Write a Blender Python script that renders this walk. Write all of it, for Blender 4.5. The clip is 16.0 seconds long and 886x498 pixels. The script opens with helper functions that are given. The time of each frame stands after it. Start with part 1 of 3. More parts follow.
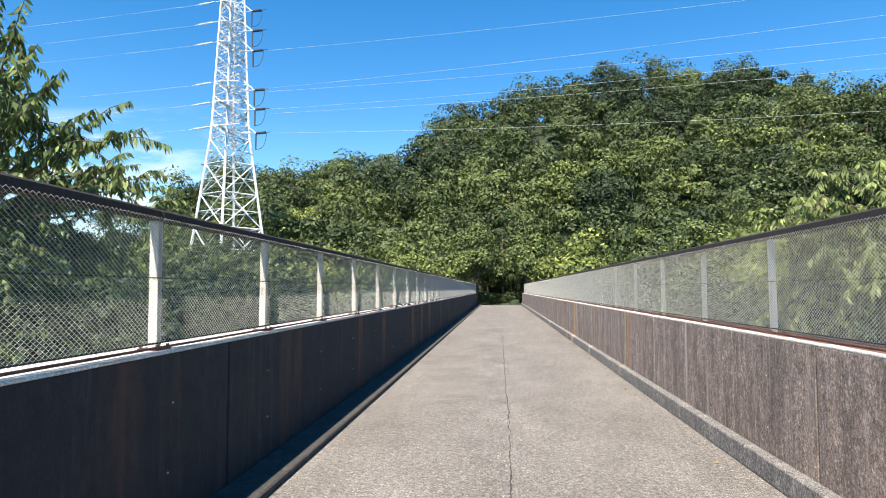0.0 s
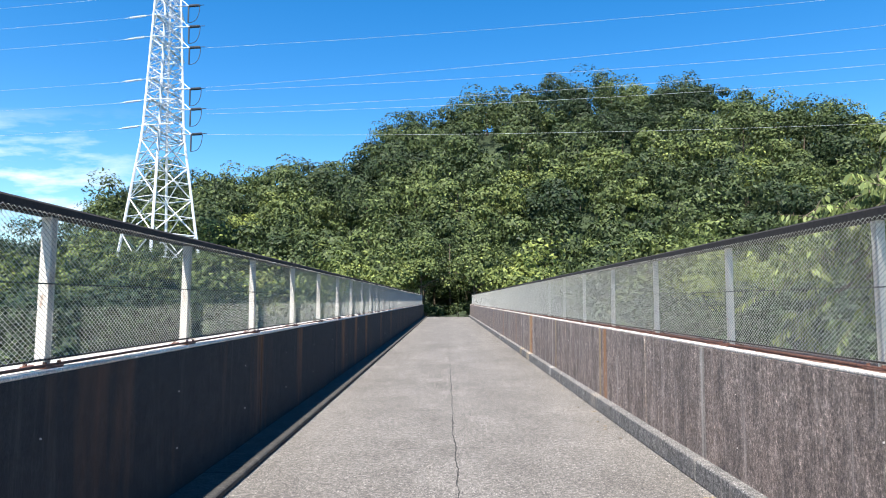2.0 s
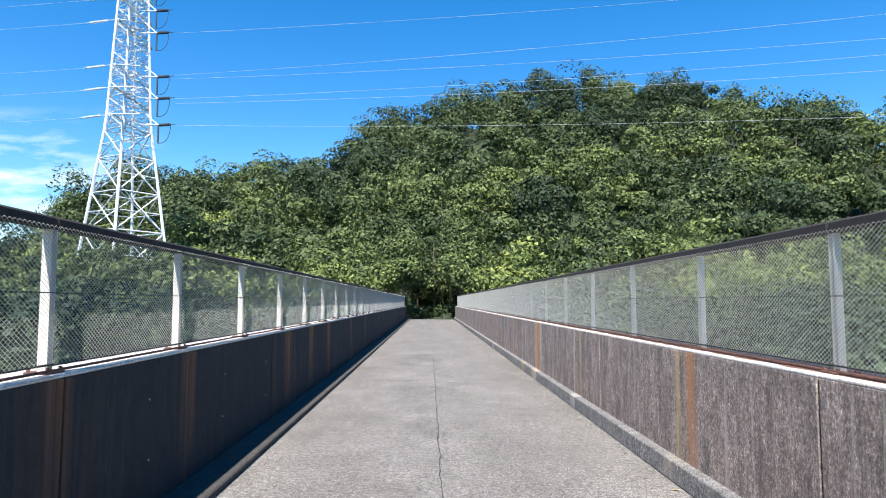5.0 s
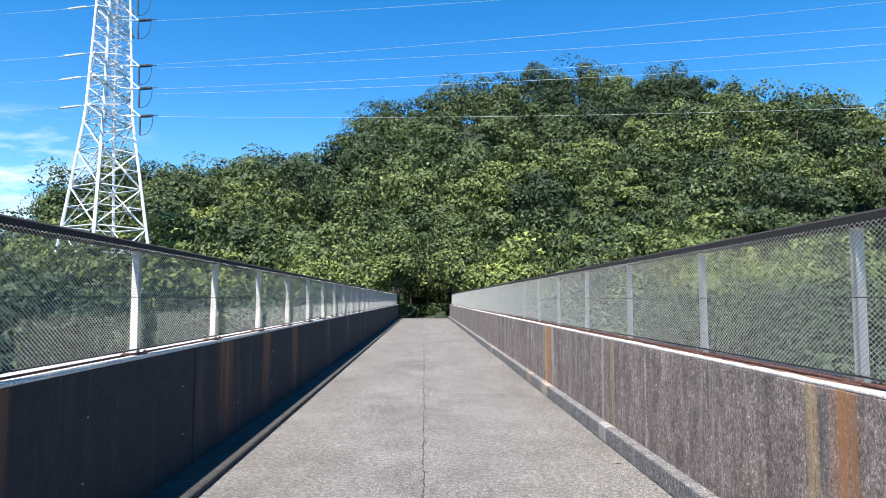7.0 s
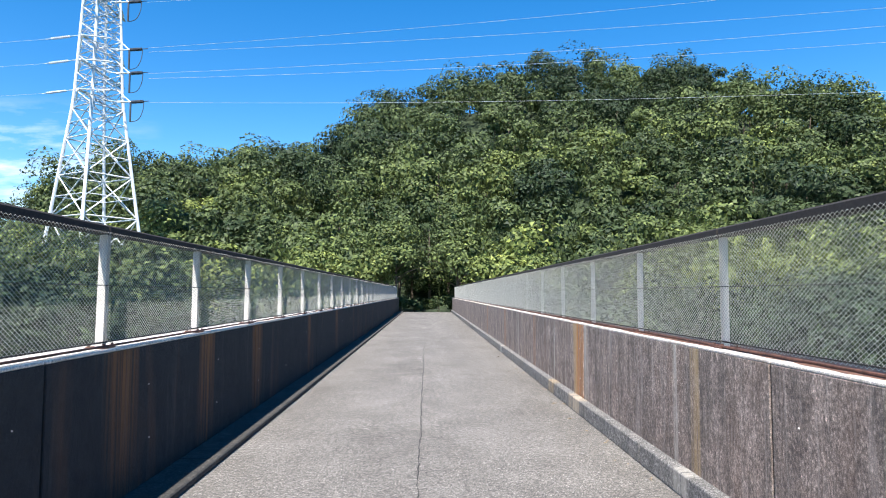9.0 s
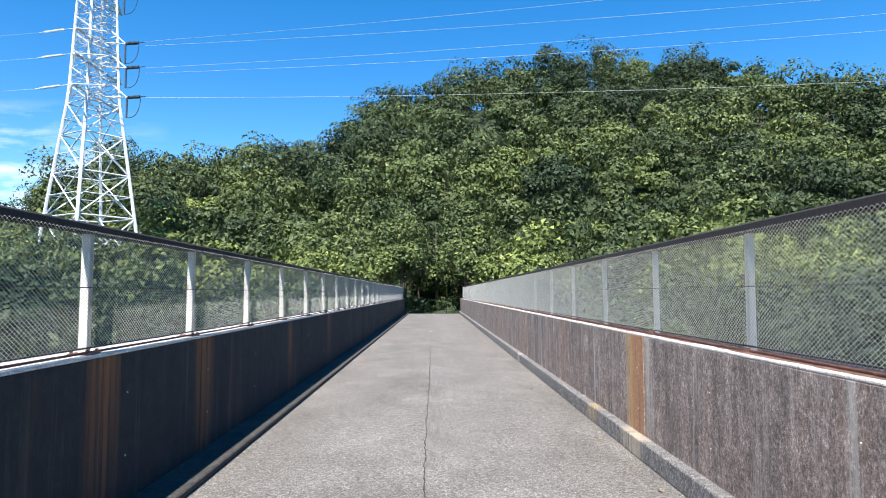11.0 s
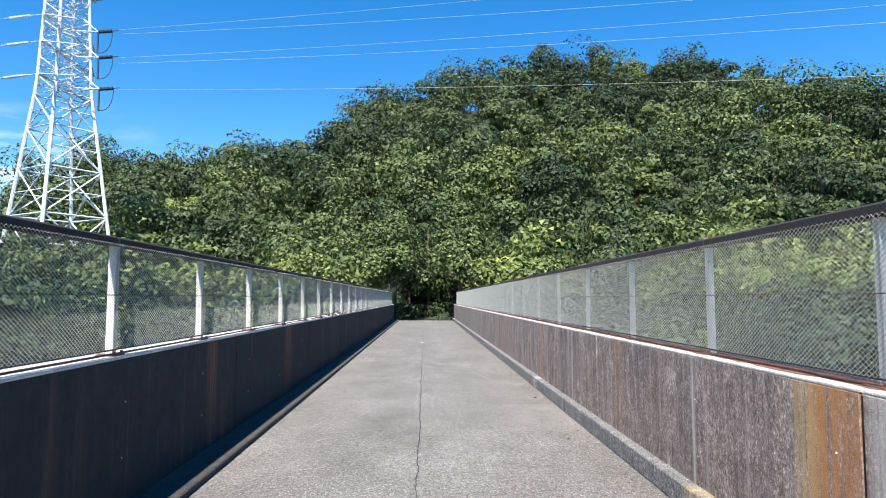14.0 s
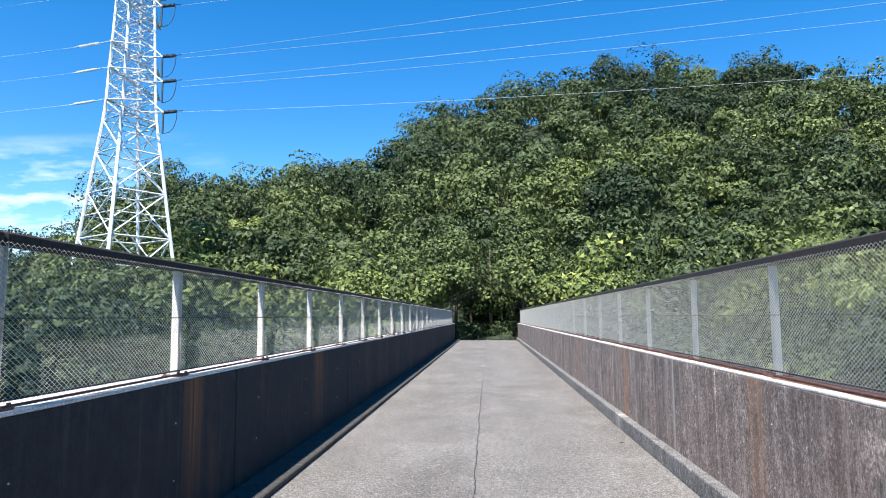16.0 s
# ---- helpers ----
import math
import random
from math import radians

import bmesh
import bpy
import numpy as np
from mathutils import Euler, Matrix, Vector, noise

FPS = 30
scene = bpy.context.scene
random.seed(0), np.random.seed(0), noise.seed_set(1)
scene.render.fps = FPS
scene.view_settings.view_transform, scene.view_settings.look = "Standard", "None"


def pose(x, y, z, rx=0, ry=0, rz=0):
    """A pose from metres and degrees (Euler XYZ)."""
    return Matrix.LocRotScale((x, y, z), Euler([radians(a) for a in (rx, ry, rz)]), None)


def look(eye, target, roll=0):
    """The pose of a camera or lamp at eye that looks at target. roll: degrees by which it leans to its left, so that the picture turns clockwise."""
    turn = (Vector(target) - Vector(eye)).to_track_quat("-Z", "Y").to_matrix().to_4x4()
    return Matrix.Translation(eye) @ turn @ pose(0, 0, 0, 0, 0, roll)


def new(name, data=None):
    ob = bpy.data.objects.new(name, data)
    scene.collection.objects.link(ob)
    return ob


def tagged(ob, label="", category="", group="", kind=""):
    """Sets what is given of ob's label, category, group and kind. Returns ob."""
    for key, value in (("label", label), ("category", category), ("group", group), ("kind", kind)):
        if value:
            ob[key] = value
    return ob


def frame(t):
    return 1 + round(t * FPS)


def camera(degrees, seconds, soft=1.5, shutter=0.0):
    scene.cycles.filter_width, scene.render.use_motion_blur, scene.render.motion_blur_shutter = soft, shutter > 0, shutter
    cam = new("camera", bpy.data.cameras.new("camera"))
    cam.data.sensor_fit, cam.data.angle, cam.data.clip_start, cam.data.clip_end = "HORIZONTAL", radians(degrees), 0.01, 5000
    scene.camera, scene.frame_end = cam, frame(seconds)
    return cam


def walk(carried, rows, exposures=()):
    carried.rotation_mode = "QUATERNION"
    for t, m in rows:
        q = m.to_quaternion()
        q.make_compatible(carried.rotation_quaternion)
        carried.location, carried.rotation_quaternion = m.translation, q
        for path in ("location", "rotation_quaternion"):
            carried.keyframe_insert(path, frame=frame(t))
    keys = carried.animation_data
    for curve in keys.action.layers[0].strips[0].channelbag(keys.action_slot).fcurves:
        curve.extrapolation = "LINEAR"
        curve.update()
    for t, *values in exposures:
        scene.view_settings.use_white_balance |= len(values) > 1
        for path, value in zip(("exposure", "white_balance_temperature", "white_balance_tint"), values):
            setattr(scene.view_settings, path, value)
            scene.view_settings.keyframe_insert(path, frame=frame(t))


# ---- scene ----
cam = camera(68.03, 16.0, soft=1.0)
# seconds, x, y, z, yaw to the left, pitch up, roll
PATH = [
    (0, -0.105, -4.182, 1.600, 4.856, 3.486, 0.014),
    (0.5, -0.129, -3.594, 1.610, 3.582, 4.031, 0.065),
    (1, -0.104, -2.982, 1.623, 2.251, 4.424, 0.140),
    (1.5, -0.127, -2.346, 1.618, 1.364, 4.344, 0.184),
    (2, -0.098, -1.724, 1.586, 0.277, 4.474, 0.199),
    (2.5, -0.093, -1.119, 1.581, -0.407, 4.713, 0.159),
    (3, -0.104, -0.499, 1.593, -0.766, 4.747, 0.142),
    (3.5, -0.113, 0.134, 1.612, -1.075, 4.757, 0.227),
    (4, -0.149, 0.789, 1.618, -1.141, 4.718, 0.178),
    (6.5, -0.007, 3.875, 1.649, -1.139, 4.399, 0.135),
    (7, 0.006, 4.494, 1.657, -1.620, 4.383, 0.082),
    (7.5, 0.011, 5.129, 1.668, -1.807, 4.293, 0.235),
    (8, 0.062, 5.737, 1.655, -1.830, 4.011, 0.321),
    (8.5, 0.068, 6.352, 1.645, -1.555, 3.801, 0.188),
    (9, 0.073, 6.983, 1.619, -1.408, 3.816, 0.100),
    (11.5, 0.095, 9.878, 1.626, -0.749, 3.890, -0.129),
    (12, 0.087, 10.460, 1.612, -1.009, 3.942, -0.072),
    (12.5, 0.085, 11.024, 1.610, -1.435, 3.903, -0.040),
    (13, 0.082, 11.597, 1.623, -1.665, 4.000, -0.052),
    (13.5, 0.052, 12.204, 1.648, -1.502, 4.007, -0.145),
    (14, 0.078, 12.780, 1.645, -1.536, 4.299, 0.021),
    (14.5, 0.061, 13.342, 1.648, -1.083, 4.462, -0.077),
    (15, 0.084, 13.889, 1.638, -0.370, 4.943, -0.091),
    (15.5, 0.164, 14.301, 1.636, 0.767, 5.576, -0.188),
    (16, 0.171, 14.766, 1.668, 3.933, 5.903, -0.277),
]


def stride(x, y, z, yaw, pitch, roll):
    a, p = radians(yaw), radians(pitch)
    ahead = Vector((-math.sin(a) * math.cos(p), math.cos(a) * math.cos(p), math.sin(p)))
    eye = Vector((x, y, z))
    return look(eye, eye + ahead, roll)


walk(cam, [(r[0], stride(*r[1:])) for r in PATH], exposures=(
    (0.0, 1.28, 6900, 10), (1.5, 1.24, 6500, 10), (3.5, 1.22, 6200, 10), (9.0, 1.2, 6200, 10), (12.5, 1.2, 6250, 10), (16.0, 1.2, 6100, 10)))

# ---- light ----
SUN_DIR = Vector((0.18, 0.63, -1.0)).normalized()
elev = math.asin(-SUN_DIR.z)
azim = math.atan2(-SUN_DIR.x, -SUN_DIR.y)
world = bpy.data.worlds.new("world")
scene.world = world
world.use_nodes = True
wn = world.node_tree
sky = wn.nodes.new("ShaderNodeTexSky")
sky.sky_type = "NISHITA"
sky.sun_disc = False
sky.sun_elevation = elev
sky.sun_rotation = azim
sky.altitude = 300.0
sky.air_density = 1.0
sky.dust_density = 0.0
sky.ozone_density = 2.0
sat = wn.nodes.new("ShaderNodeHueSaturation")
sat.inputs["Saturation"].default_value = 1.42
wn.links.new(sky.outputs[0], sat.inputs["Color"])
wn.links.new(sat.outputs[0], wn.nodes["Background"].inputs[0])
wn.nodes["Background"].inputs[1].default_value = 0.094
lamp = bpy.data.lights.new("sun", "SUN")
lamp.energy, lamp.angle, lamp.color = 5.0, radians(0.5), (1.0, 0.95, 0.88)
sun = new("sun", lamp)
sun.matrix_world = Matrix.Translation((0, -40, 60)) @ SUN_DIR.to_track_quat("-Z", "Y").to_matrix().to_4x4()


# ---- materials ----
class Nodes:
    """Short hand for node materials."""

    def __init__(self, name):
        self.mat = bpy.data.materials.new(name)
        self.mat.use_nodes = True
        self.t = self.mat.node_tree
        self.bsdf = self.t.nodes["Principled BSDF"]

    def add(self, kind, **values):
        n = self.t.nodes.new(kind)
        for k, v in values.items():
            n.inputs[k].default_value = v
        return n

    def link(self, a, b):
        self.t.links.new(a, b)

    def coord(self, scale=(1, 1, 1), local=False):
        if local:
            src = self.add("ShaderNodeTexCoord").outputs["Object"]
        else:
            src = self.add("ShaderNodeNewGeometry").outputs["Position"]
        m = self.add("ShaderNodeMapping")
        m.inputs["Scale"].default_value = scale
        self.link(src, m.inputs["Vector"])
        return m.outputs[0]

    def noise(self, vec, scale, detail=4.0, rough=0.6):
        n = self.add("ShaderNodeTexNoise", Scale=scale, Detail=detail, Roughness=rough)
        self.link(vec, n.inputs["Vector"])
        return n.outputs[0]

    def ramp(self, fac, stops):
        r = self.add("ShaderNodeValToRGB")
        e = r.color_ramp.elements
        while len(e) < len(stops):
            e.new(0.5)
        for el, (p, c) in zip(e, stops):
            el.position = p
            el.color = (c[0], c[1], c[2], 1) if isinstance(c, tuple) else (c, c, c, 1)
        self.link(fac, r.inputs[0])
        return r.outputs[0]

    def mix(self, fac, a, b, mode="MIX"):
        m = self.t.nodes.new("ShaderNodeMix")
        m.data_type, m.blend_type = "RGBA", mode
        for i, v in ((0, fac), (6, a), (7, b)):
            if isinstance(v, (int, float)):
                m.inputs[i].default_value = v
            elif isinstance(v, tuple):
                m.inputs[i].default_value = (*v, 1)
            else:
                self.link(v, m.inputs[i])
        return m.outputs[2]

    def math(self, op, a, b=0.0):
        m = self.t.nodes.new("ShaderNodeMath")
        m.operation = op
        for i, v in ((0, a), (1, b)):
            if isinstance(v, (int, float)):
                m.inputs[i].default_value = v
            else:
                self.link(v, m.inputs[i])
        return m.outputs[0]

    def split(self, vec):
        s = self.add("ShaderNodeSeparateXYZ")
        self.link(vec, s.inputs[0])
        return s.outputs

    def done(self, colour, rough=0.8, bump=None, strength=0.3, dist=0.01, metal=0.0):
        for key, v in (("Base Color", colour), ("Roughness", rough), ("Metallic", metal)):
            if isinstance(v, tuple):
                self.bsdf.inputs[key].default_value = (*v, 1)
            elif isinstance(v, (int, float)):
                self.bsdf.inputs[key].default_value = v
            else:
                self.link(v, self.bsdf.inputs[key])
        if bump is not None:
            b = self.add("ShaderNodeBump", Strength=strength, Distance=dist)
            self.link(bump, b.inputs["Height"])
            self.link(b.outputs[0], self.bsdf.inputs["Normal"])
        return self.mat


def deck_material():
    n = Nodes("deck_asphalt")
    p = n.coord()
    grit = n.noise(p, 55, 4, 0.8)
    fine = n.noise(p, 190, 2, 0.7)
    mid = n.noise(p, 18, 8, 0.85)
    big = n.noise(n.coord((1, 0.5, 1)), 0.8, 7, 0.65)
    base = n.ramp(big, [(0.3, (0.13, 0.119, 0.108)), (0.5, (0.175, 0.163, 0.149)), (0.7, (0.215, 0.201, 0.186))])
    col = n.mix(1.0, base, n.ramp(grit, [(0.36, 0.22), (0.47, 0.85), (0.55, 1.12), (0.65, 2.7)]), "MULTIPLY")
    col = n.mix(0.6, col, n.ramp(fine, [(0.36, 0.45), (0.5, 1.0), (0.64, 1.8)]), "MULTIPLY")
    col = n.mix(1.0, col, n.ramp(mid, [(0.38, 0.45), (0.5, 1.0), (0.62, 1.65)]), "MULTIPLY")
    pale = n.ramp(n.noise(n.coord((1, 0.6, 1)), 3.2, 6, 0.8), [(0.62, 0.0), (0.74, 1.0)])
    col = n.mix(n.math("MULTIPLY", pale, 0.4), col, (0.33, 0.315, 0.29))
    worn = n.noise(n.coord((1, 0.7, 1)), 2.3, 8, 0.8)
    col = n.mix(1.0, col, n.ramp(worn, [(0.35, (0.68, 0.65, 0.61)), (0.5, (0.81, 0.78, 0.74)), (0.65, (0.94, 0.91, 0.865))]), "MULTIPLY")
    chip = n.noise(p, 30, 3, 0.7)
    col = n.mix(n.ramp(chip, [(0.62, 0.0), (0.68, 0.8)]), col, (0.46, 0.44, 0.4))
    return n.done(col, 0.9, n.math("ADD", grit, mid), 0.7, 0.006)


def concrete_material(name, low, high, streak=0.5, rust=0.0, grime=(0.06, 0.055, 0.05), spots=(), pits=1.0, pale_runs=0.45, fade=0.25):
    """Weathered concrete with vertical run-off streaks."""
    n = Nodes(name)
    p = n.coord()
    fine = n.noise(p, 130, 3, 0.75)
    mid = n.noise(p, 7, 7, 0.75)
    spot = n.noise(n.coord((1, 1, 0.75)), 44, 5, 0.8)
    col = n.mix(n.ramp(mid, [(0.32, 0.0), (0.68, 1.0)]), low, high)
    col = n.mix(0.8, col, n.ramp(fine, [(0.3, 0.5), (0.5, 1.0), (0.7, 1.5)]), "MULTIPLY")
    col = n.mix(0.9 * pits, col, n.ramp(spot, [(0.37, 0.3), (0.47, 0.85), (0.55, 1.15), (0.65, 2.2)]), "MULTIPLY")
    fleck = n.noise(n.coord((1, 1, 0.7)), 75, 3, 0.7)
    col = n.mix(pits, col, n.ramp(fleck, [(0.36, 0.45), (0.48, 0.9), (0.56, 1.15), (0.66, 2.1)]), "MULTIPLY")
    if streak:
        thin = n.noise(n.coord((5, 13, 1.6)), 1.0, 8, 0.85)
        wide = n.noise(n.coord((1, 3.1, 0.4)), 1.0, 6, 0.75)
        f = n.ramp(thin, [(0.46, 0.0), (0.62, 1.0)])
        col = n.mix(n.math("MULTIPLY", f, streak * 0.7), col, grime)
        f = n.ramp(wide, [(0.45, 0.0), (0.62, 1.0)])
        col = n.mix(n.math("MULTIPLY", f, streak * 0.7), col, grime)
        pale = n.noise(n.coord((3, 9, 0.45)), 1.0, 7, 0.8)
        f = n.ramp(pale, [(0.54, 0.0), (0.68, 1.0)])
        col = n.mix(n.math("MULTIPLY", f, pale_runs), col, (0.46, 0.39, 0.34))
    if rust:
        r = n.noise(n.coord((2, 1.4, 0.2)), 1.0, 4, 0.7)
        f = n.math("MULTIPLY", n.ramp(r, [(0.55, 0.0), (0.72, 1.0)]), rust)
        col = n.mix(f, col, (0.28, 0.12, 0.05))
    if spots:
        pos = n.split(n.coord())
        drip = n.noise(n.coord((4, 17, 0.35)), 1.0, 4, 0.7)
        lace = n.ramp(drip, [(0.38, 0.1), (0.47, 0.55), (0.56, 1.0)])
        # the runs start under the coping and thin out unevenly on the way down
        reach = n.math("ADD", pos[2], n.math("MULTIPLY", n.noise(n.coord((1, 9, 0.2)), 1.0, 3, 0.6), 1.6))
        run = n.ramp(n.math("MULTIPLY", reach, 0.5), [(0.38, 1.0 - fade), (0.95, 1.0)])
        for side, y, width, colour, amount in spots:
            near = n.math("MAXIMUM", n.math("SUBTRACT", 1.0, n.math("DIVIDE", n.math("ABSOLUTE", n.math("SUBTRACT", pos[1], y)), width)), 0.0)
            here = n.math("GREATER_THAN", n.math("MULTIPLY", pos[0], side), 0.0)
            f = n.math("MULTIPLY", n.math("MULTIPLY", n.math("POWER", near, 0.5), here), n.math("MULTIPLY", n.math("MULTIPLY", lace, amount), run))
            col = n.mix(f, col, colour)
    return n.done(col, 0.92, n.math("ADD", n.math("ADD", fine, mid), spot), 0.8, 0.01)


RUST, OCHRE, LIME = (0.4, 0.165, 0.045), (0.52, 0.34, 0.13), (0.6, 0.55, 0.47)
# side of the bridge, place along it, half width, colour and strength of the run-off stains
SPOTS = [
    (1, 7.95, 0.15, RUST, 0.9), (1, 8.25, 0.07, OCHRE, 0.7), (1, 12.25, 0.1, OCHRE, 0.75), (1, 16.25, 0.3, (0.5, 0.2, 0.045), 1.0), (1, 16.5, 0.14, OCHRE, 0.8), (1, 15.88, 0.1, LIME, 0.55),
    (1, 18.05, 0.05, LIME, 0.9), (1, 12.68, 0.06, LIME, 0.8), (1, 4.3, 0.06, LIME, 0.6), (1, 20.1, 0.16, RUST, 0.55), (1, 22.4, 0.06, LIME, 0.8), (1, 25.0, 0.22, RUST, 0.6),
    (1, 30.2, 0.2, RUST, 0.6), (-1, 8.0, 0.2, RUST, 0.5), (-1, 12.1, 0.3, RUST, 0.6), (-1, 14.05, 0.25, RUST, 0.75), (-1, 16.1, 0.3, RUST, 0.6), (-1, 5.95, 0.15, RUST, 0.4),
    (-1, 20.1, 0.2, RUST, 0.5), (-1, 24.05, 0.3, RUST, 0.5),
]


def plain_material(name, colour, rough=0.6, vary=0.25, scale=30, metal=0.0):
    n = Nodes(name)
    v = n.noise(n.coord(), scale, 5, 0.65)
    col = n.mix(1.0, colour, n.ramp(v, [(0.3, 1.0 - vary), (0.7, 1.0 + vary)]), "MULTIPLY")
    return n.done(col, rough, v, 0.2, 0.004, metal)


def painted_steel(name, colour, rust, amount):
    n = Nodes(name)
    v = n.noise(n.coord((1, 1, 0.5)), 14, 6, 0.7)
    col = n.mix(n.ramp(v, [(0.62 - amount, 0.0), (0.74 - amount, 1.0)]), colour, rust)
    return n.done(col, 0.6, v, 0.3, 0.004)


def leaf_material(name, dark, mid, light):
    """Leaves: colour by crown (attribute tint) and by single leaf, with light coming through."""
    n = Nodes(name)
    att = n.t.nodes.new("ShaderNodeAttribute")
    att.attribute_name = "tint"
    col = n.ramp(att.outputs["Fac"], [(0.0, dark), (0.55, mid), (1.0, light)])
    isl = n.add("ShaderNodeNewGeometry").outputs["Random Per Island"]
    col = n.mix(1.0, col, n.ramp(isl, [(0.0, (0.45, 0.5, 0.47)), (0.5, (0.9, 0.93, 0.92)), (0.85, (1.3, 1.28, 1.2)), (1.0, (2.0, 1.9, 1.75))]), "MULTIPLY")
    n.done(col, 0.6)
    n.bsdf.inputs["Specular IOR Level"].default_value = 0.25
    tr = n.t.nodes.new("ShaderNodeBsdfTranslucent")
    n.link(col, tr.inputs[0])
    ms = n.t.nodes.new("ShaderNodeMixShader")
    ms.inputs[0].default_value = 0.12
    n.link(n.bsdf.outputs[0], ms.inputs[1])
    n.link(tr.outputs[0], ms.inputs[2])
    n.link(ms.outputs[0], n.t.nodes["Material Output"].inputs[0])
    return n.mat


M_DECK = deck_material()
M_WALL = concrete_material("parapet_concrete", (0.165, 0.12, 0.097), (0.425, 0.33, 0.273), 0.75, 0.15, grime=(0.06, 0.05, 0.044), spots=SPOTS, pits=0.8, pale_runs=0.65)
# west parapet: shade is put into this darker concrete; the rust runs are stains
M_WALL_WEST = concrete_material("shade_darkened_concrete", (0.019, 0.0185, 0.019), (0.039, 0.037, 0.036), 0.4, 0.25, grime=(0.022, 0.021, 0.021), spots=SPOTS, pits=0.25, pale_runs=0.07, fade=0.95)
M_CAP = concrete_material("coping_concrete", (0.62, 0.53, 0.455), (0.82, 0.74, 0.66), 0, 0.4, pits=0.3)
M_KERB = concrete_material("kerb_concrete", (0.12, 0.112, 0.105), (0.24, 0.225, 0.205), 0.25, spots=[
    (1, 16.1, 0.4, (0.6, 0.47, 0.32), 1.0), (1, 17.75, 0.3, OCHRE, 0.7), (1, 8.2, 0.25, (0.4, 0.33, 0.25), 0.7), (1, 12.3, 0.2, LIME, 0.7), (1, 25.0, 0.3, LIME, 0.7)])
# west kerb: a dark copy of the kerb concrete, with the wall's shade in its colour
M_KERB_WEST = concrete_material("shade_darkened_kerb", (0.035, 0.032, 0.029), (0.075, 0.068, 0.06), 0.25, grime=(0.02, 0.024, 0.022), pits=0.7, pale_runs=0.1)
M_DIRT = plain_material("rust_and_dirt", (0.15, 0.075, 0.05), 1.0, 0.6, 18)
M_RUST = plain_material("rusty_steel", (0.12, 0.052, 0.034), 0.9, 0.6, 25)
M_POST = painted_steel("cream_painted_steel", (0.66, 0.61, 0.54), (0.26, 0.13, 0.07), 0.03)
M_RAIL = plain_material("dark_painted_steel", (0.024, 0.019, 0.016), 0.9, 0.5, 40)
M_WIRE = plain_material("galvanised_wire", (0.31, 0.31, 0.28), 0.55, 0.25, 20, 0.1)
M_TAR = plain_material("joint_filler", (0.03, 0.028, 0.026), 0.9, 0.5, 60)
M_BARK = plain_material("bark", (0.12, 0.09, 0.065), 0.95, 0.45, 20)
M_SOIL = plain_material("woodland_undergrowth", (0.03, 0.045, 0.018), 1.0, 0.6, 3)
M_TOWER = plain_material("galvanised_steel", (0.7, 0.71, 0.73), 0.45, 0.15, 8, 0.1)
M_TOWER_DARK = plain_material("insulator_porcelain", (0.05, 0.055, 0.065), 0.4, 0.2, 8)
M_CABLE = plain_material("aluminium_cable", (0.6, 0.61, 0.63), 0.4, 0.1, 8, 0.2)
M_LEAF = leaf_material("forest_leaves", (0.026, 0.042, 0.018), (0.09, 0.116, 0.039), (0.185, 0.215, 0.055))
M_LEAF_NEAR = leaf_material("drooping_leaves", (0.05, 0.08, 0.025), (0.09, 0.13, 0.04), (0.2, 0.23, 0.08))


# ---- mesh helpers ----
def part(name, bm, material, parent=None, label=""):
    me = bpy.data.meshes.new(name)
    bm.to_mesh(me)
    bm.free()
    me.materials.append(material)
    ob = new(name, me)
    if parent:
        ob.parent = parent
    return tagged(ob, label)


def box(bm, x0, x1, y0, y1, z0, z1, bevel=0.0):
    r = bmesh.ops.create_cube(bm, size=1.0)
    vs = r["verts"]
    for v in vs:
        v.co = Vector(((x0 + x1) / 2 + v.co.x * (x1 - x0), (y0 + y1) / 2 + v.co.y * (y1 - y0), (z0 + z1) / 2 + v.co.z * (z1 - z0)))
    if bevel:
        es = list({e for v in vs for e in v.link_edges})
        bmesh.ops.bevel(bm, geom=es, offset=bevel, segments=1, affect="EDGES")
    return bm


def bar(bm, a, b, r, sides=4):
    """A straight tapered-free bar from a to b."""
    a, b = Vector(a), Vector(b)
    d = (b - a).normalized()
    u = d.orthogonal().normalized()
    w = d.cross(u)
    rings = []
    for q in (a, b):
        rings.append([bm.verts.new(q + r * (math.cos(t) * u + math.sin(t) * w)) for t in [2 * math.pi * (i + 0.5) / sides for i in range(sides)]])
    for i in range(sides):
        j = (i + 1) % sides
        bm.faces.new((rings[0][i], rings[0][j], rings[1][j], rings[1][i]))
    bm.faces.new(rings[0][::-1])
    bm.faces.new(rings[1])


def limb(bm, pts, r0, r1, sides=6):
    """A tapered tube through points."""
    pts = [Vector(p) for p in pts]
    prev = None
    for k, p in enumerate(pts):
        d = (pts[min(k + 1, len(pts) - 1)] - pts[max(k - 1, 0)]).normalized()
        u = d.cross(Vector((0.3, 0.9, 0.1))).normalized()
        w = d.cross(u)
        r = r0 + (r1 - r0) * k / (len(pts) - 1)
        ring = [bm.verts.new(p + r * (math.cos(2 * math.pi * i / sides) * u + math.sin(2 * math.pi * i / sides) * w)) for i in range(sides)]
        if prev:
            for i in range(sides):
                j = (i + 1) % sides
                bm.faces.new((prev[i], prev[j], ring[j], ring[i]))
        prev = ring
    bm.faces.new(prev)


def empty(name, x=0.0, y=0.0, z=0.0):
    e = new(name)
    e.location = (x, y, z)
    return e


# ---- the footbridge ----
Y0, Y1 = -14.0, 62.0
KERB_L, KERB_R = -1.885, 2.10
WALL_L, WALL_R = -2.245, 2.22
WALL_TOP = 1.20
BAY = 2.0

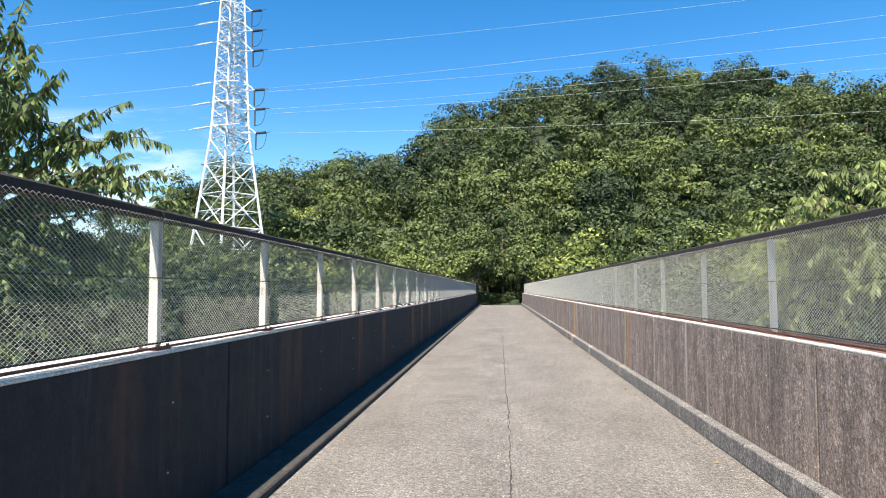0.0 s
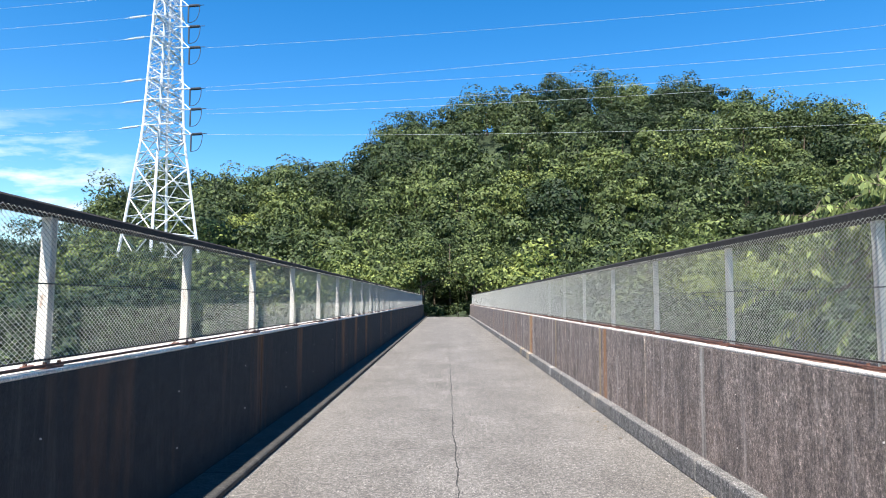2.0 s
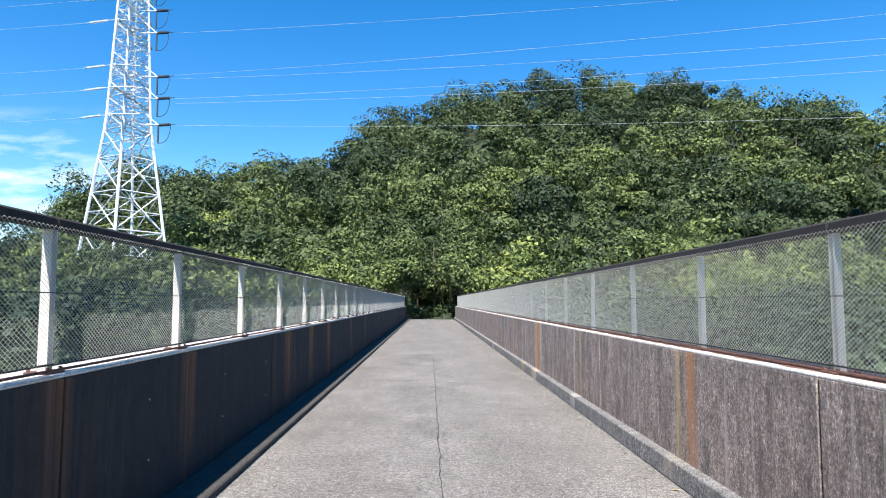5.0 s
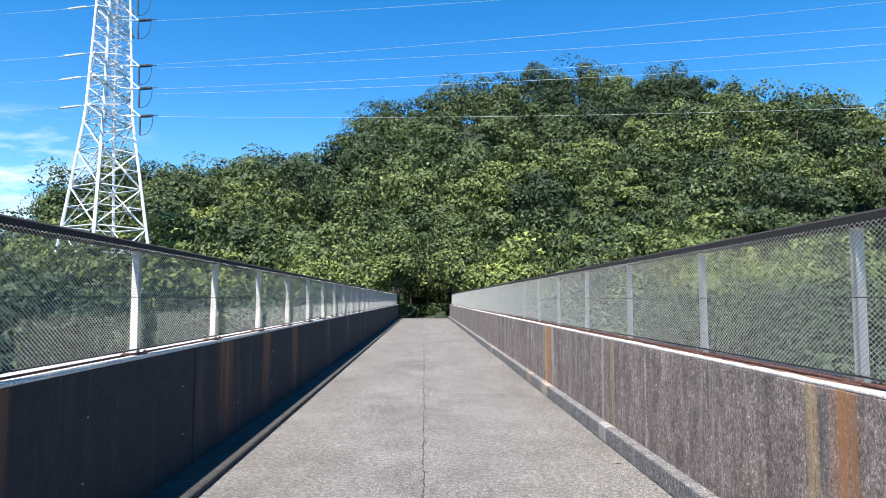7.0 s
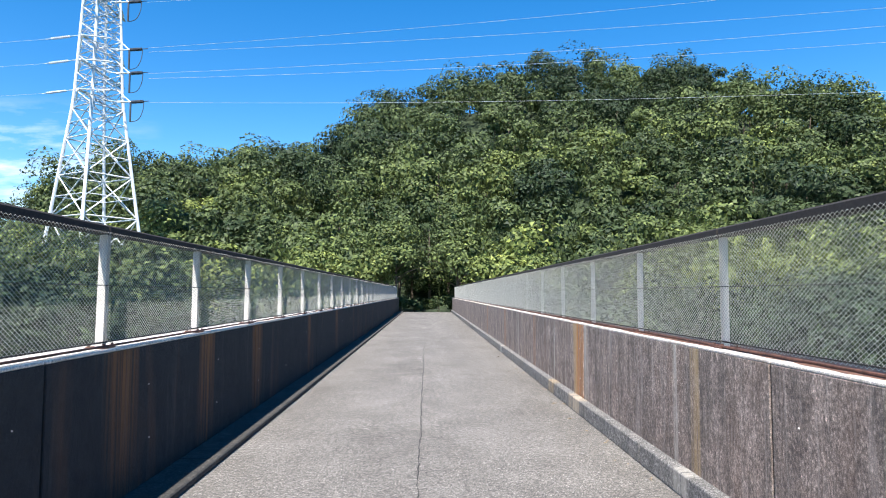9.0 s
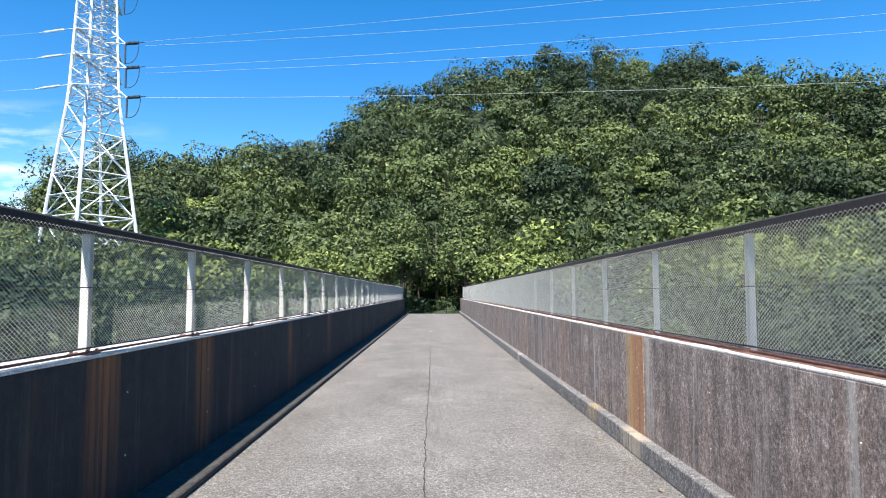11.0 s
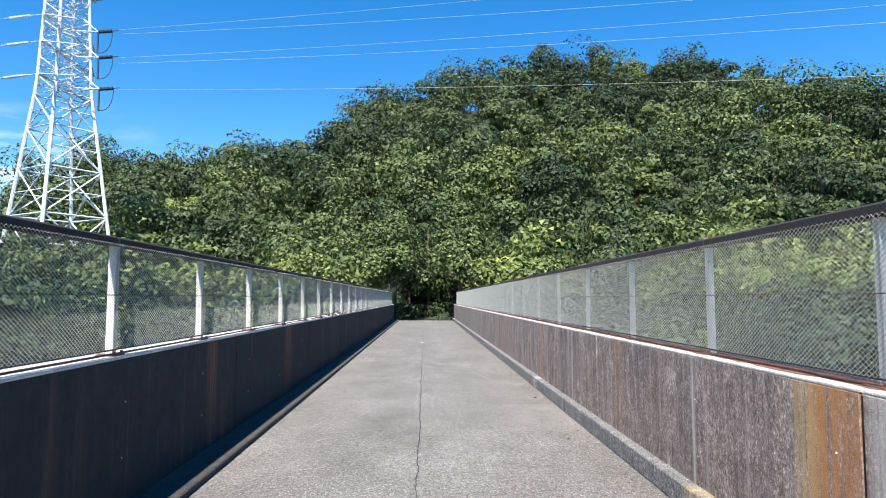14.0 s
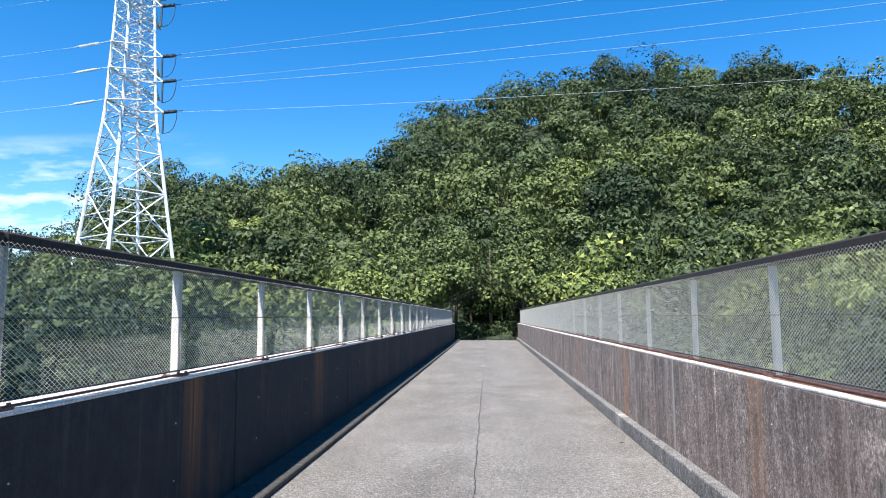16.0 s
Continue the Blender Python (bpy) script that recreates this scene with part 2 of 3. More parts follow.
bm = bmesh.new()
box(bm, -2.75, 2.75, Y0, Y1, -0.7, 0.0)
deck = tagged(part("deck", bm, M_DECK), "worn grey asphalt deck of a footbridge", "bridge deck", kind="structure")

# the long crack down the middle of the deck, a jagged ribbon of filler
rng = random.Random(4)
bm = bmesh.new()
prev = None
y = Y0 + 0.1
off = 0.0
while y < Y1 - 1:
    off = 0.82 * off + rng.uniform(-0.009, 0.009)
    w = rng.uniform(0.002, 0.009)
    a = bm.verts.new((0.0 + off - w, y, 0.004))
    b = bm.verts.new((0.0 + off + w, y, 0.004))
    if prev:
        bm.faces.new((prev[0], prev[1], b, a))
    prev = (a, b)
    y += rng.uniform(0.04, 0.1)
tagged(part("crack", bm, M_TAR, deck), "jagged dark crack along the deck")


# a pale splash of paint beside the crack
rng = random.Random(12)
bm = bmesh.new()
ring = []
for k in range(22):
    a, q = k * 2 * math.pi / 22, rng.choice((0.025, 0.04, 0.11))
    ring.append(bm.verts.new((-0.05 + q * math.cos(a), 37.4 + 1.6 * q * math.sin(a), 0.005)))
bm.faces.new(ring)
part("splash", bm, M_CAP, deck, "pale splash mark on the asphalt")


def parapet(name, side, inner, kerb, kerb_top, face, label):
    """Wall, coping panels, kerb stones of one side. side: -1 or 1."""
    outer = side * 2.62
    lo, hi = min(inner, outer), max(inner, outer)
    wall = empty(name)
    tagged(wall, label, "parapet", kind="structure")
    # panels between the joints
    joints = [Y0, -8.9, -4.0, 0.92, 6.0, 11.08, 16.0, 21.0, 26.0, 31.0, 36.0, 41.0, 46.0, 51.0, 56.5, Y1]
    for a, b in zip(joints, joints[1:]):
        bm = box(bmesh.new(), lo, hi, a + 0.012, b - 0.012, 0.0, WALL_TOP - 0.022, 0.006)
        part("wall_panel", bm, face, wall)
        bm = box(bmesh.new(), lo + 0.002, hi - 0.002, a + 0.006, b - 0.006, WALL_TOP - 0.022, WALL_TOP, 0.006)
        part("coping", bm, M_CAP, wall, "pale weathered coping")
    bm = box(bmesh.new(), lo + 0.12, hi - 0.12, Y0, Y1, 0.0, WALL_TOP - 0.06)
    part("joint_core", bm, M_TAR, wall)
    # rust-coloured dirt that has gathered on the coping along the fence
    if side > 0:
        r = random.Random(32)
        inner_edge, outer_edge, bm, prev, y = 2.285, 2.6, bmesh.new(), None, Y0 + 0.1
        while y < Y1 - 0.1:
            e = inner_edge + r.uniform(-0.028, 0.028)
            ring = [bm.verts.new(p) for p in ((e, y, WALL_TOP + 0.002), (e + 0.05, y, WALL_TOP + 0.008), (outer_edge, y, WALL_TOP + 0.006))]
            if prev:
                for k in (0, 1):
                    q = (prev[k], prev[k + 1], ring[k + 1], ring[k])
                    bm.faces.new(q[::-1])
            prev, y = ring, y + r.uniform(0.05, 0.3)
        part("dirt_strip", bm, M_DIRT, wall, "rust-coloured dirt along the foot of the fence")
    # kerb stones
    kl, kh = min(kerb, inner), max(kerb, inner)
    y = Y0
    while y < Y1 - 0.01:
        e = min(y + 4.55, Y1)
        bm = box(bmesh.new(), kl, kh, y + 0.004, e - 0.004, 0.0, kerb_top, 0.012)
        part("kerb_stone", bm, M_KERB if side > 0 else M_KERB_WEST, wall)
        y = e
    return wall


wall_l = parapet("wall_west", -1, WALL_L, KERB_L, 0.065, M_WALL_WEST, "rust-stained concrete parapet coloured dark for shade, with pale coping")
wall_r = parapet("wall_east", 1, WALL_R, KERB_R, 0.19, M_WALL, "streaked brown-grey concrete parapet with rust runs")

# ---- fences ----
FENCE_X = 2.37
MESH_X = 2.32
Z_LO, Z_HI = 1.235, 2.07
CELL = 0.043


def link_mesh(name, cell, wire):
    """One bay of chain link, in the plane x = 0: zigzag wires of three sides."""
    half = cell / 2
    nz = int(round((Z_HI - Z_LO) / (half * 0.68)))
    step = (Z_HI - Z_LO) / nz
    ny = int(round(BAY / half))
    verts, faces = [], []
    ring = [(wire * math.cos(t), wire * math.sin(t)) for t in (math.pi / 2, math.pi * 7 / 6, math.pi * 11 / 6)]
    for i in range(ny):
        for k in range(nz + 1):
            side = (k + i) % 2
            yy = (i + 0.5 + (0.53 if side else -0.53)) * BAY / ny
            zz = Z_LO + k * step
            bulge = wire * (0.7 if side else -0.7)
            n0 = len(verts)
            for dx, dz in ring:
                verts.append((bulge + dx, yy + dz * 0.75, zz + dz * 0.75))
            if k:
                for s in range(3):
                    q = (s + 1) % 3
                    faces.append((n0 - 3 + s, n0 - 3 + q, n0 + q, n0 + s))
    me = bpy.data.meshes.new(name)
    me.from_pydata(verts, [], faces)
    me.materials.append(M_WIRE)
    return me


LINK = link_mesh("chain_link", CELL, 0.00185)
LINK_FAR = link_mesh("chain_link_far", CELL * 2, 0.003)


def post_mesh():
    """Steel channel post with web, two flanges and a base plate, standing at the origin."""
    bm = bmesh.new()
    box(bm, -0.034, 0.034, -0.034, -0.028, 0.0, 0.84, 0.001)
    box(bm, -0.034, 0.034, 0.028, 0.034, 0.0, 0.84, 0.001)
    box(bm, -0.004, 0.004, -0.028, 0.028, 0.0, 0.84)
    me = bpy.data.meshes.new("post")
    bm.to_mesh(me)
    bm.free()
    me.materials.append(M_POST)
    bm = bmesh.new()
    box(bm, -0.075, 0.075, -0.085, 0.085, 0.0, 0.014, 0.003)
    for sx in (-0.055, 0.055):
        for sy in (-0.067, 0.067):
            bmesh.ops.create_cone(bm, cap_ends=True, segments=6, radius1=0.011, radius2=0.011, depth=0.03, matrix=Matrix.Translation((sx, sy, 0.022)))
    foot = bpy.data.meshes.new("base_plate")
    bm.to_mesh(foot)
    bm.free()
    foot.materials.append(M_RUST)
    return me, foot


POST, FOOT = post_mesh()


def fence(side, shift, label):
    f = empty("chain_link_fence", side * FENCE_X, 0, WALL_TOP)
    tagged(f, label, "fence")
    r = random.Random(7 + side)
    n0, n1 = -6, 30
    for i in range(n0, n1 + 1):
        y = i * BAY + shift
        p = new("post", POST)
        p.parent = f
        p.matrix_basis = pose(0, y, 0.012, r.uniform(-0.5, 0.5), r.uniform(-0.6, 0.6), r.uniform(-2, 2))
        p.scale = (0.72, 0.72, 1.0) if side > 0 else (0.86, 0.86, 1.0)
        b = new("base_plate", FOOT)
        b.parent = f
        b.location = (0, y, 0.0)
        if i < n1:
            m = new("mesh_panel", LINK if -3 < i < 14 else LINK_FAR)
            m.parent = f
            m.location = (-side * (FENCE_X - MESH_X), y, -WALL_TOP)
    ya, yb = n0 * BAY + shift, n1 * BAY + shift
    for k in range(n0, n1, 3):
        a, b = k * BAY + shift, (k + 3) * BAY + shift
        bm = bmesh.new()
        box(bm, -0.045, 0.04, a, b - 0.006, 0.85, 0.925, 0.012)
        part("top_rail", bm, M_RAIL, f, "dark top rail")
        bm = bmesh.new()
        for zz in (0.05, 0.47):
            bar(bm, (-side * 0.046, a, zz), (-side * 0.046, b, zz + r.uniform(-0.004, 0.004)), 0.004 if zz > 0.1 else 0.007, 5)
        part("tension_wire", bm, M_RAIL, f)
        bm = bmesh.new()
        box(bm, -side * 0.056 - 0.009, -side * 0.056 + 0.009, a, b - 0.01, 0.01, 0.026, 0.003)
        part("bottom_rail", bm, M_RUST, f, "rusted bottom rail")
    return f


fence(-1, 0.0, "cream steel posts with grey chain link and dark rail")
fence(1, 0.01, "weathered cream posts with grey chain link, rusty foot")


# tie-hole plugs in the parapet faces
def plug_mesh():
    bm = bmesh.new()
    bmesh.ops.create_cone(bm, cap_ends=True, segments=8, radius1=0.0065, radius2=0.005, depth=0.008)
    me = bpy.data.meshes.new("tie_hole_plug")
    bm.to_mesh(me)
    bm.free()
    me.materials.append(M_CAP)
    return me


PLUG = plug_mesh()
rng = random.Random(9)
for side, wall, face in ((1, wall_r, WALL_R), (-1, wall_l, WALL_L)):
    for row in (0.42, 0.86):
        for k in range(18):
            p = new("tie_hole_plug", PLUG)
            p.parent = wall
            p.matrix_basis = pose(face - side * 0.002, -3.6 + 1.8 * k + rng.uniform(-0.03, 0.03), row + rng.uniform(-0.02, 0.02), 0, -90 * side, 0)

# dry leaves and grit that gather along the kerb
M_DRY = plain_material("dry_leaves", (0.24, 0.18, 0.11), 0.8, 0.6, 30)
verts, faces = [], []
for k in range(150):
    x = KERB_R - abs(rng.gauss(0, 0.14)) - 0.02
    y, a, q = rng.uniform(-6, 40), rng.uniform(0, 6.28), rng.choice((0.012, 0.018, 0.03, 0.045))
    n0 = len(verts)
    for u, v, z in ((-1, 0, 0.006), (0, 0.45, 0.012), (1, 0, 0.004), (0, -0.45, 0.016)):
        verts.append((x + q * (u * math.cos(a) - v * math.sin(a)), y + q * (u * math.sin(a) + v * math.cos(a)), z))
    faces.append((n0, n0 + 1, n0 + 2, n0 + 3))
me = bpy.data.meshes.new("leaf_litter")
me.from_pydata(verts, [], faces)
me.materials.append(M_DRY)
tagged(new("leaf_litter", me), "scattered dry brown leaves and grit along the kerb", "leaf litter", kind="stuff")


# ---- ground ----
SKY_AZ = [-60, -45, -31, -28.5, -24, -20, -16, -12, -9.5, -7.5, -2.5, 2.5, 10, 18, 23, 29, 35, 45, 60]
SKY_EL = [3, 3.5, 5.2, 8.6, 10.6, 10.6, 11.8, 12.0, 11.7, 13.9, 16.4, 17.8, 19.0, 18.6, 17.6, 15.6, 14.0, 11, 7.5]


def skyline(az):
    return float(np.interp(az, SKY_AZ, SKY_EL))


def ground_z(x, y):
    """Height of the wooded ground: a ravine under the bridge, the hill ahead."""
    dx, dy = x, y - 4.5
    r = math.hypot(dx, dy)
    az = math.degrees(math.atan2(dx, dy))
    low = -9.0
    if abs(az) > 90:
        far = 0.0
        z = low + min(max((r - 14) / 12, 0), 1) * 7.5
        return z
    ridge = 128 + 18 * math.exp(-((az - 18) / 14) ** 2)
    top = 1.65 + ridge * math.tan(radians(skyline(az))) - 7.4
    s0 = 50 + 6 * abs(math.sin(radians(az)))
    s = min(max((r - s0) / (ridge - s0), 0.0), 1.0)
    z = low + (top - low) * (0.35 * s + 0.65 * s * s * (3 - 2 * s))
    # the bank on which the bridge ends
    bank = min(max((y - 54) / 8, 0), 1) * math.exp(-(x / 9) ** 2)
    z = z * (1 - bank) + max(z, -0.12) * bank if y < 66 else max(z, -0.12 * bank + z * (1 - bank))
    if r > ridge:
        z = top - (r - ridge) * 0.35
    return max(z, -10)


xs = np.concatenate([np.arange(-2400, -220, 300), np.arange(-220, 221, 4.0), np.arange(300, 2401, 300)])
ys = np.concatenate([np.arange(-2000, -60, 300), np.arange(-60, 260, 4.0), np.arange(300, 2701, 300)])
verts, faces = [], []
for yy in ys:
    for xx in xs:
        inside = abs(xx) < 221 and -61 < yy < 260
        z = ground_z(xx, yy) if inside else -10.0
        if abs(xx) < 5 and 0 < yy < 61 and z > -0.75:
            z = -0.75
        verts.append((xx, yy, z + (noise.noise((xx * 0.08, yy * 0.08, 0)) * 1.0 if inside and abs(xx) > 6 else 0)))
nx = len(xs)
for j in range(len(ys) - 1):
    for i in range(nx - 1):
        a = j * nx + i
        faces.append((a, a + 1, a + nx + 1, a + nx))
me = bpy.data.meshes.new("ground")
me.from_pydata(verts, [], faces)
me.materials.append(M_SOIL)
tagged(new("ground", me), "dark woodland soil of a ravine and hill", "ground", kind="structure")


# ---- woods ----
def crown_cloud(r, count, leaf, rad, tall, lumps):
    """Leaf clumps of one crown round the origin: centres, normals, sizes. The crown is made of several lumps, with gaps."""
    cs = []
    for k in range(lumps):
        a = r.uniform(0, 2 * math.pi)
        q = r.uniform(0.25, 0.68)
        h = r.uniform(-0.6, 0.7)
        s = math.sqrt(max(0.05, 1 - h * h))
        cs.append((np.array([math.cos(a) * q * s * rad, math.sin(a) * q * s * rad, h * tall]), r.uniform(0.26, 0.48) * rad))
    per = count // lumps
    P, N = [], []
    g = np.random.default_rng(r.randrange(1 << 30))
    for c, q in cs:
        d = g.normal(size=(per, 3))
        d /= np.linalg.norm(d, axis=1)[:, None]
        d[:, 2] = np.where(d[:, 2] < -0.55, -d[:, 2], d[:, 2])
        u = q * (0.72 + 0.36 * g.random(per) ** 0.7)[:, None]
        P.append(c + d * u * np.array([1, 1, 0.8]))
        out = c + d * q
        out = out / (np.linalg.norm(out, axis=1)[:, None] + 1e-6)
        mixed = 0.85 * d + 0.5 * out
        N.append(mixed / (np.linalg.norm(mixed, axis=1)[:, None] + 1e-6))
    return np.concatenate(P), np.concatenate(N), leaf


def leaf_faces(P, N, leaf, g, long=1.7):
    """Quads, tilted at random about the outward direction."""
    n = len(P)
    nn = N + g.normal(scale=0.42, size=(n, 3)) + np.array([0, 0, 0.15])
    nn /= np.linalg.norm(nn, axis=1)[:, None]
    t = np.cross(nn, g.normal(size=(n, 3)))
    t /= np.linalg.norm(t, axis=1)[:, None] + 1e-9
    b = np.cross(nn, t)
    s = leaf * (0.55 + 0.9 * g.random(n))[:, None]
    q = np.stack([P - t * s * long * 0.5, P + b * s * 0.5 - t * s * 0.05, P + t * s * long * 0.5, P - b * s * 0.5 - t * s * 0.05], 1)
    return q.reshape(-1, 3)


def leaf_object(name, quads, tints, material, parent=None, k=4):
    n = len(quads) // k
    me = bpy.data.meshes.new(name)
    me.vertices.add(n * k)
    me.vertices.foreach_set("co", quads.astype(np.float32).ravel())
    me.loops.add(n * k)
    me.loops.foreach_set("vertex_index", np.arange(n * k, dtype=np.int32))
    me.polygons.add(n)
    me.polygons.foreach_set("loop_start", np.arange(0, n * k, k, dtype=np.int32))
    me.update(calc_edges=True)
    at = me.attributes.new("tint", "FLOAT", "FACE")
    at.data.foreach_set("value", tints.astype(np.float32))
    me.materials.append(material)
    ob = new(name, me)
    if parent:
        ob.parent = parent
    return ob


def leaf_tris(P, N, leaf, g):
    """Single slender triangles for leaves far off."""
    n = len(P)
    nn = N + g.normal(scale=0.3, size=(n, 3))
    nn /= np.linalg.norm(nn, axis=1)[:, None]
    t = np.cross(nn, g.normal(size=(n, 3)))
    t /= np.linalg.norm(t, axis=1)[:, None] + 1e-9
    b = np.cross(nn, t)
    s = leaf * (0.5 + 1.0 * g.random(n))[:, None]
    return np.stack([P - t * s * 0.8, P + t * s * 0.8 + b * s * 0.25, P + t * s * 0.2 - b * s * 0.75], 1).reshape(-1, 3)


TOWER_X, TOWER_Y = -31.65, 70.0


def put_crown(kind, r, g, centre, rad, flat=1.0):
    P, N, _ = kind
    a = r.uniform(0, 6.28)
    c, s = math.cos(a), math.sin(a)
    rot = np.array([[c, -s, 0], [s, c, 0], [0, 0, 1]])
    sq = np.array([rad, rad * r.uniform(0.8, 1.15), rad * flat])
    return (P * sq) @ rot.T + np.array(centre), N @ rot.T


def tone(r, x, y, extra=0.0):
    t = 0.4 + 0.6 * noise.noise((x * 0.045, y * 0.045, 3.0)) + r.gauss(0, 0.23) + extra
    return min(max(t, 0.02), 1.0)


def woods():
    """All far trees: the hillside and the ravine."""
    r = random.Random(11)
    g = np.random.default_rng(5)
    near_kinds = [crown_cloud(r, 1700, 1.0, 1.0, 0.85, 14) for _ in range(6)]
    far_kinds = [crown_cloud(r, 1900, 1.0, 1.0, 0.9, 15) for _ in range(9)]
    quads, tris, qt, tt, trunks = [], [], [], [], bmesh.new()
    spots = []
    tries = 0
    while tries < 20000 and len(spots) < 1080:
        tries += 1
        az = radians(r.uniform(-62, 62))
        dist = 8 + 151 * r.random() ** 0.75
        x, y = dist * math.sin(az), 4.5 + dist * math.cos(az)
        if (y < 64 and abs(x) < 6.6) or (abs(x) < 7 and y < 82):
            continue
        if (x - TOWER_X) ** 2 + (y - TOWER_Y) ** 2 < 20:
            continue
        gap = 2.9 + dist * 0.013
        if any((x - a) ** 2 + (y - b) ** 2 < gap * gap for a, b, _ in spots):
            continue
        spots.append((x, y, dist))
    for x, y, dist in spots:
        z = ground_z(x, y)
        rad = r.choice((r.uniform(2.2, 3.4), r.uniform(3.2, 5.0), r.uniform(4.0, 6.0))) * (0.85 if dist < 60 else 1.15)
        high = (1.6 if dist > 95 else 2.7) + rad * 0.85 + r.uniform(-0.4, 0.8)
        if y < 60 and z < -4:
            rad, high = r.uniform(2.6, 4.0), r.uniform(8.2, 10.2)
            if abs(x) < 14:
                rad, high = r.uniform(2.3, 3.0), r.uniform(7.4, 8.8)
        centre = (x, y, z + high - rad * 0.3)
        flat = r.uniform(0.8, 1.1)
        if dist > 58:
            P, N = put_crown(far_kinds[r.randrange(9)], r, g, centre, rad, flat)
            tris.append(leaf_tris(P, N, 0.29, g))
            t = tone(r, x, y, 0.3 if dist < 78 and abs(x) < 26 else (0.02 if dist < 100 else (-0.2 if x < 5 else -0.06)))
            tt.append(np.full(len(P), t) + g.normal(scale=0.045, size=len(P)))
        else:
            P, N = put_crown(near_kinds[r.randrange(6)], r, g, centre, rad, flat)
            quads.append(leaf_faces(P, N, 0.17, g))
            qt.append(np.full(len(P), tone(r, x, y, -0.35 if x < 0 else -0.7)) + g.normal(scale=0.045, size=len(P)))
        limb(trunks, [(x, y, z - 0.8), (x + r.uniform(-0.3, 0.3), y, z + high * 0.5), (x + r.uniform(-0.5, 0.5), y, z + high * 0.75)], 0.14, 0.04, 5)
    for k in range(16):
        a, q = k * 0.85, 3.2 + (k % 4) * 1.5
        x, y = TOWER_X + q * math.cos(a), TOWER_Y - 1.5 + q * math.sin(a) * 0.9
        z = ground_z(x, y)
        P, N = put_crown(far_kinds[k % 9], r, g, (x, y, 7.2 - 3.0 + r.uniform(-1.0, 0.4)), r.uniform(2.8, 3.4), 0.95)
        tris.append(leaf_tris(P, N, 0.22, g))
        tt.append(np.full(len(P), tone(r, x, y)) + g.normal(scale=0.045, size=len(P)))
        limb(trunks, [(x, y, z - 0.8), (x, y, 3.0), (x, y, 4.5)], 0.14, 0.05, 5)
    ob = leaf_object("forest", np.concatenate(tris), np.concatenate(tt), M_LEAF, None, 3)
    tagged(ob, "dense mixed green broadleaf forest covering the hill", "forest", kind="stuff")
    tagged(part("trunks", trunks, M_BARK, ob), "bare brown trunks")
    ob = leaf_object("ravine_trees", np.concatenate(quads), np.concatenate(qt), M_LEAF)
    tagged(ob, "green treetops rising from the ravine beside the bridge", "trees", kind="stuff")


woods()


def broadleaf(x, y, z, high, rad, seed, tint, label, lumps=16, count=3600, leaf=0.17, low=0.3):
    """A single tree: tapered trunk, limbs and a lumpy crown of many leaves."""
    r = random.Random(seed)
    g = np.random.default_rng(seed)
    tree = empty("broadleaf_tree", x, y, z)
    tagged(tree, label, "tree", "trees where the bridge ends")
    bm = bmesh.new()
    lean = r.uniform(-0.4, 0.4)
    limb(bm, [(0, 0, -0.6), (lean * 0.3, 0, high * 0.3), (lean, 0.1, high * 0.62), (lean, 0.1, high * 0.9)], 0.2, 0.05, 8)
    part("trunk", bm, M_BARK, tree)
    for k in range(6):
        a = k * 1.05 + r.uniform(-0.3, 0.3)
        h0 = high * r.uniform(0.3, 0.6)
        bm = bmesh.new()
        limb(bm, [(lean * 0.6, 0, h0), (math.cos(a) * rad * 0.4, math.sin(a) * rad * 0.4, h0 + 0.7), (math.cos(a) * rad * 0.8, math.sin(a) * rad * 0.8, h0 + 1.0)], 0.07, 0.02, 5)
        part("branch", bm, M_BARK, tree)
    kind = crown_cloud(r, count, 1, 1, 0.95, lumps)
    P, N = put_crown(kind, r, g, (lean, 0, high * (0.5 + low * 0.5)), rad, high * 0.5 / rad)
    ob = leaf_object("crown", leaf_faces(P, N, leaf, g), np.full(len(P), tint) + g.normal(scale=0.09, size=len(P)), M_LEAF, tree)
    return tree


# tints of 0.25 and less put the shade of the path's end into the leaves
END = [
    (-5.3, 65.5, 6.4, 3.4, 0.75, "yellow-green leafy tree beside the bridge end"), (5.6, 65.0, 6.2, 3.3, 0.8, "bright green leafy tree beside the bridge end"),
    (-2.6, 70.5, 9.0, 3.4, 0.45, "green tree arching over the shaded path"), (3.4, 70.0, 9.2, 3.6, 0.5, "green tree arching over the shaded path"),
    (0.4, 76.0, 9.5, 4.0, 0.25, "green tree closing the shaded path, tinted dark as in shade"), (-6.0, 75.0, 8.5, 4.0, 0.5, "mid-green rounded tree on the bank"),
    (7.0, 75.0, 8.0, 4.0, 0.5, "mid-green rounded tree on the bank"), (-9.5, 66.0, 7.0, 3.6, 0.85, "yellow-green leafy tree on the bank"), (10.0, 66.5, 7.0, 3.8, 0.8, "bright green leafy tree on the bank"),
    (0.2, 81.0, 7.0, 3.6, 0.2, "green tree closing the shaded path, tinted dark as in shade"), (-2.7, 66.2, 7.4, 3.0, 0.6, "leafy tree leaning over the mouth of the path"),
    (3.0, 66.4, 7.4, 3.0, 0.6, "leafy tree leaning over the mouth of the path"), (-1.6, 78.0, 6.5, 3.4, 0.2, "green tree closing the shaded path, tinted dark as in shade"), (2.4, 78.5, 6.5, 3.4, 0.2, "green tree closing the shaded path, tinted dark as in shade"),
]
for k, (x, y, h, rad, tint, label) in enumerate(END):
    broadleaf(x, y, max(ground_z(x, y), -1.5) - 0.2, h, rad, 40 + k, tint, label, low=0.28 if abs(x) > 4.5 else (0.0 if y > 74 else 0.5))

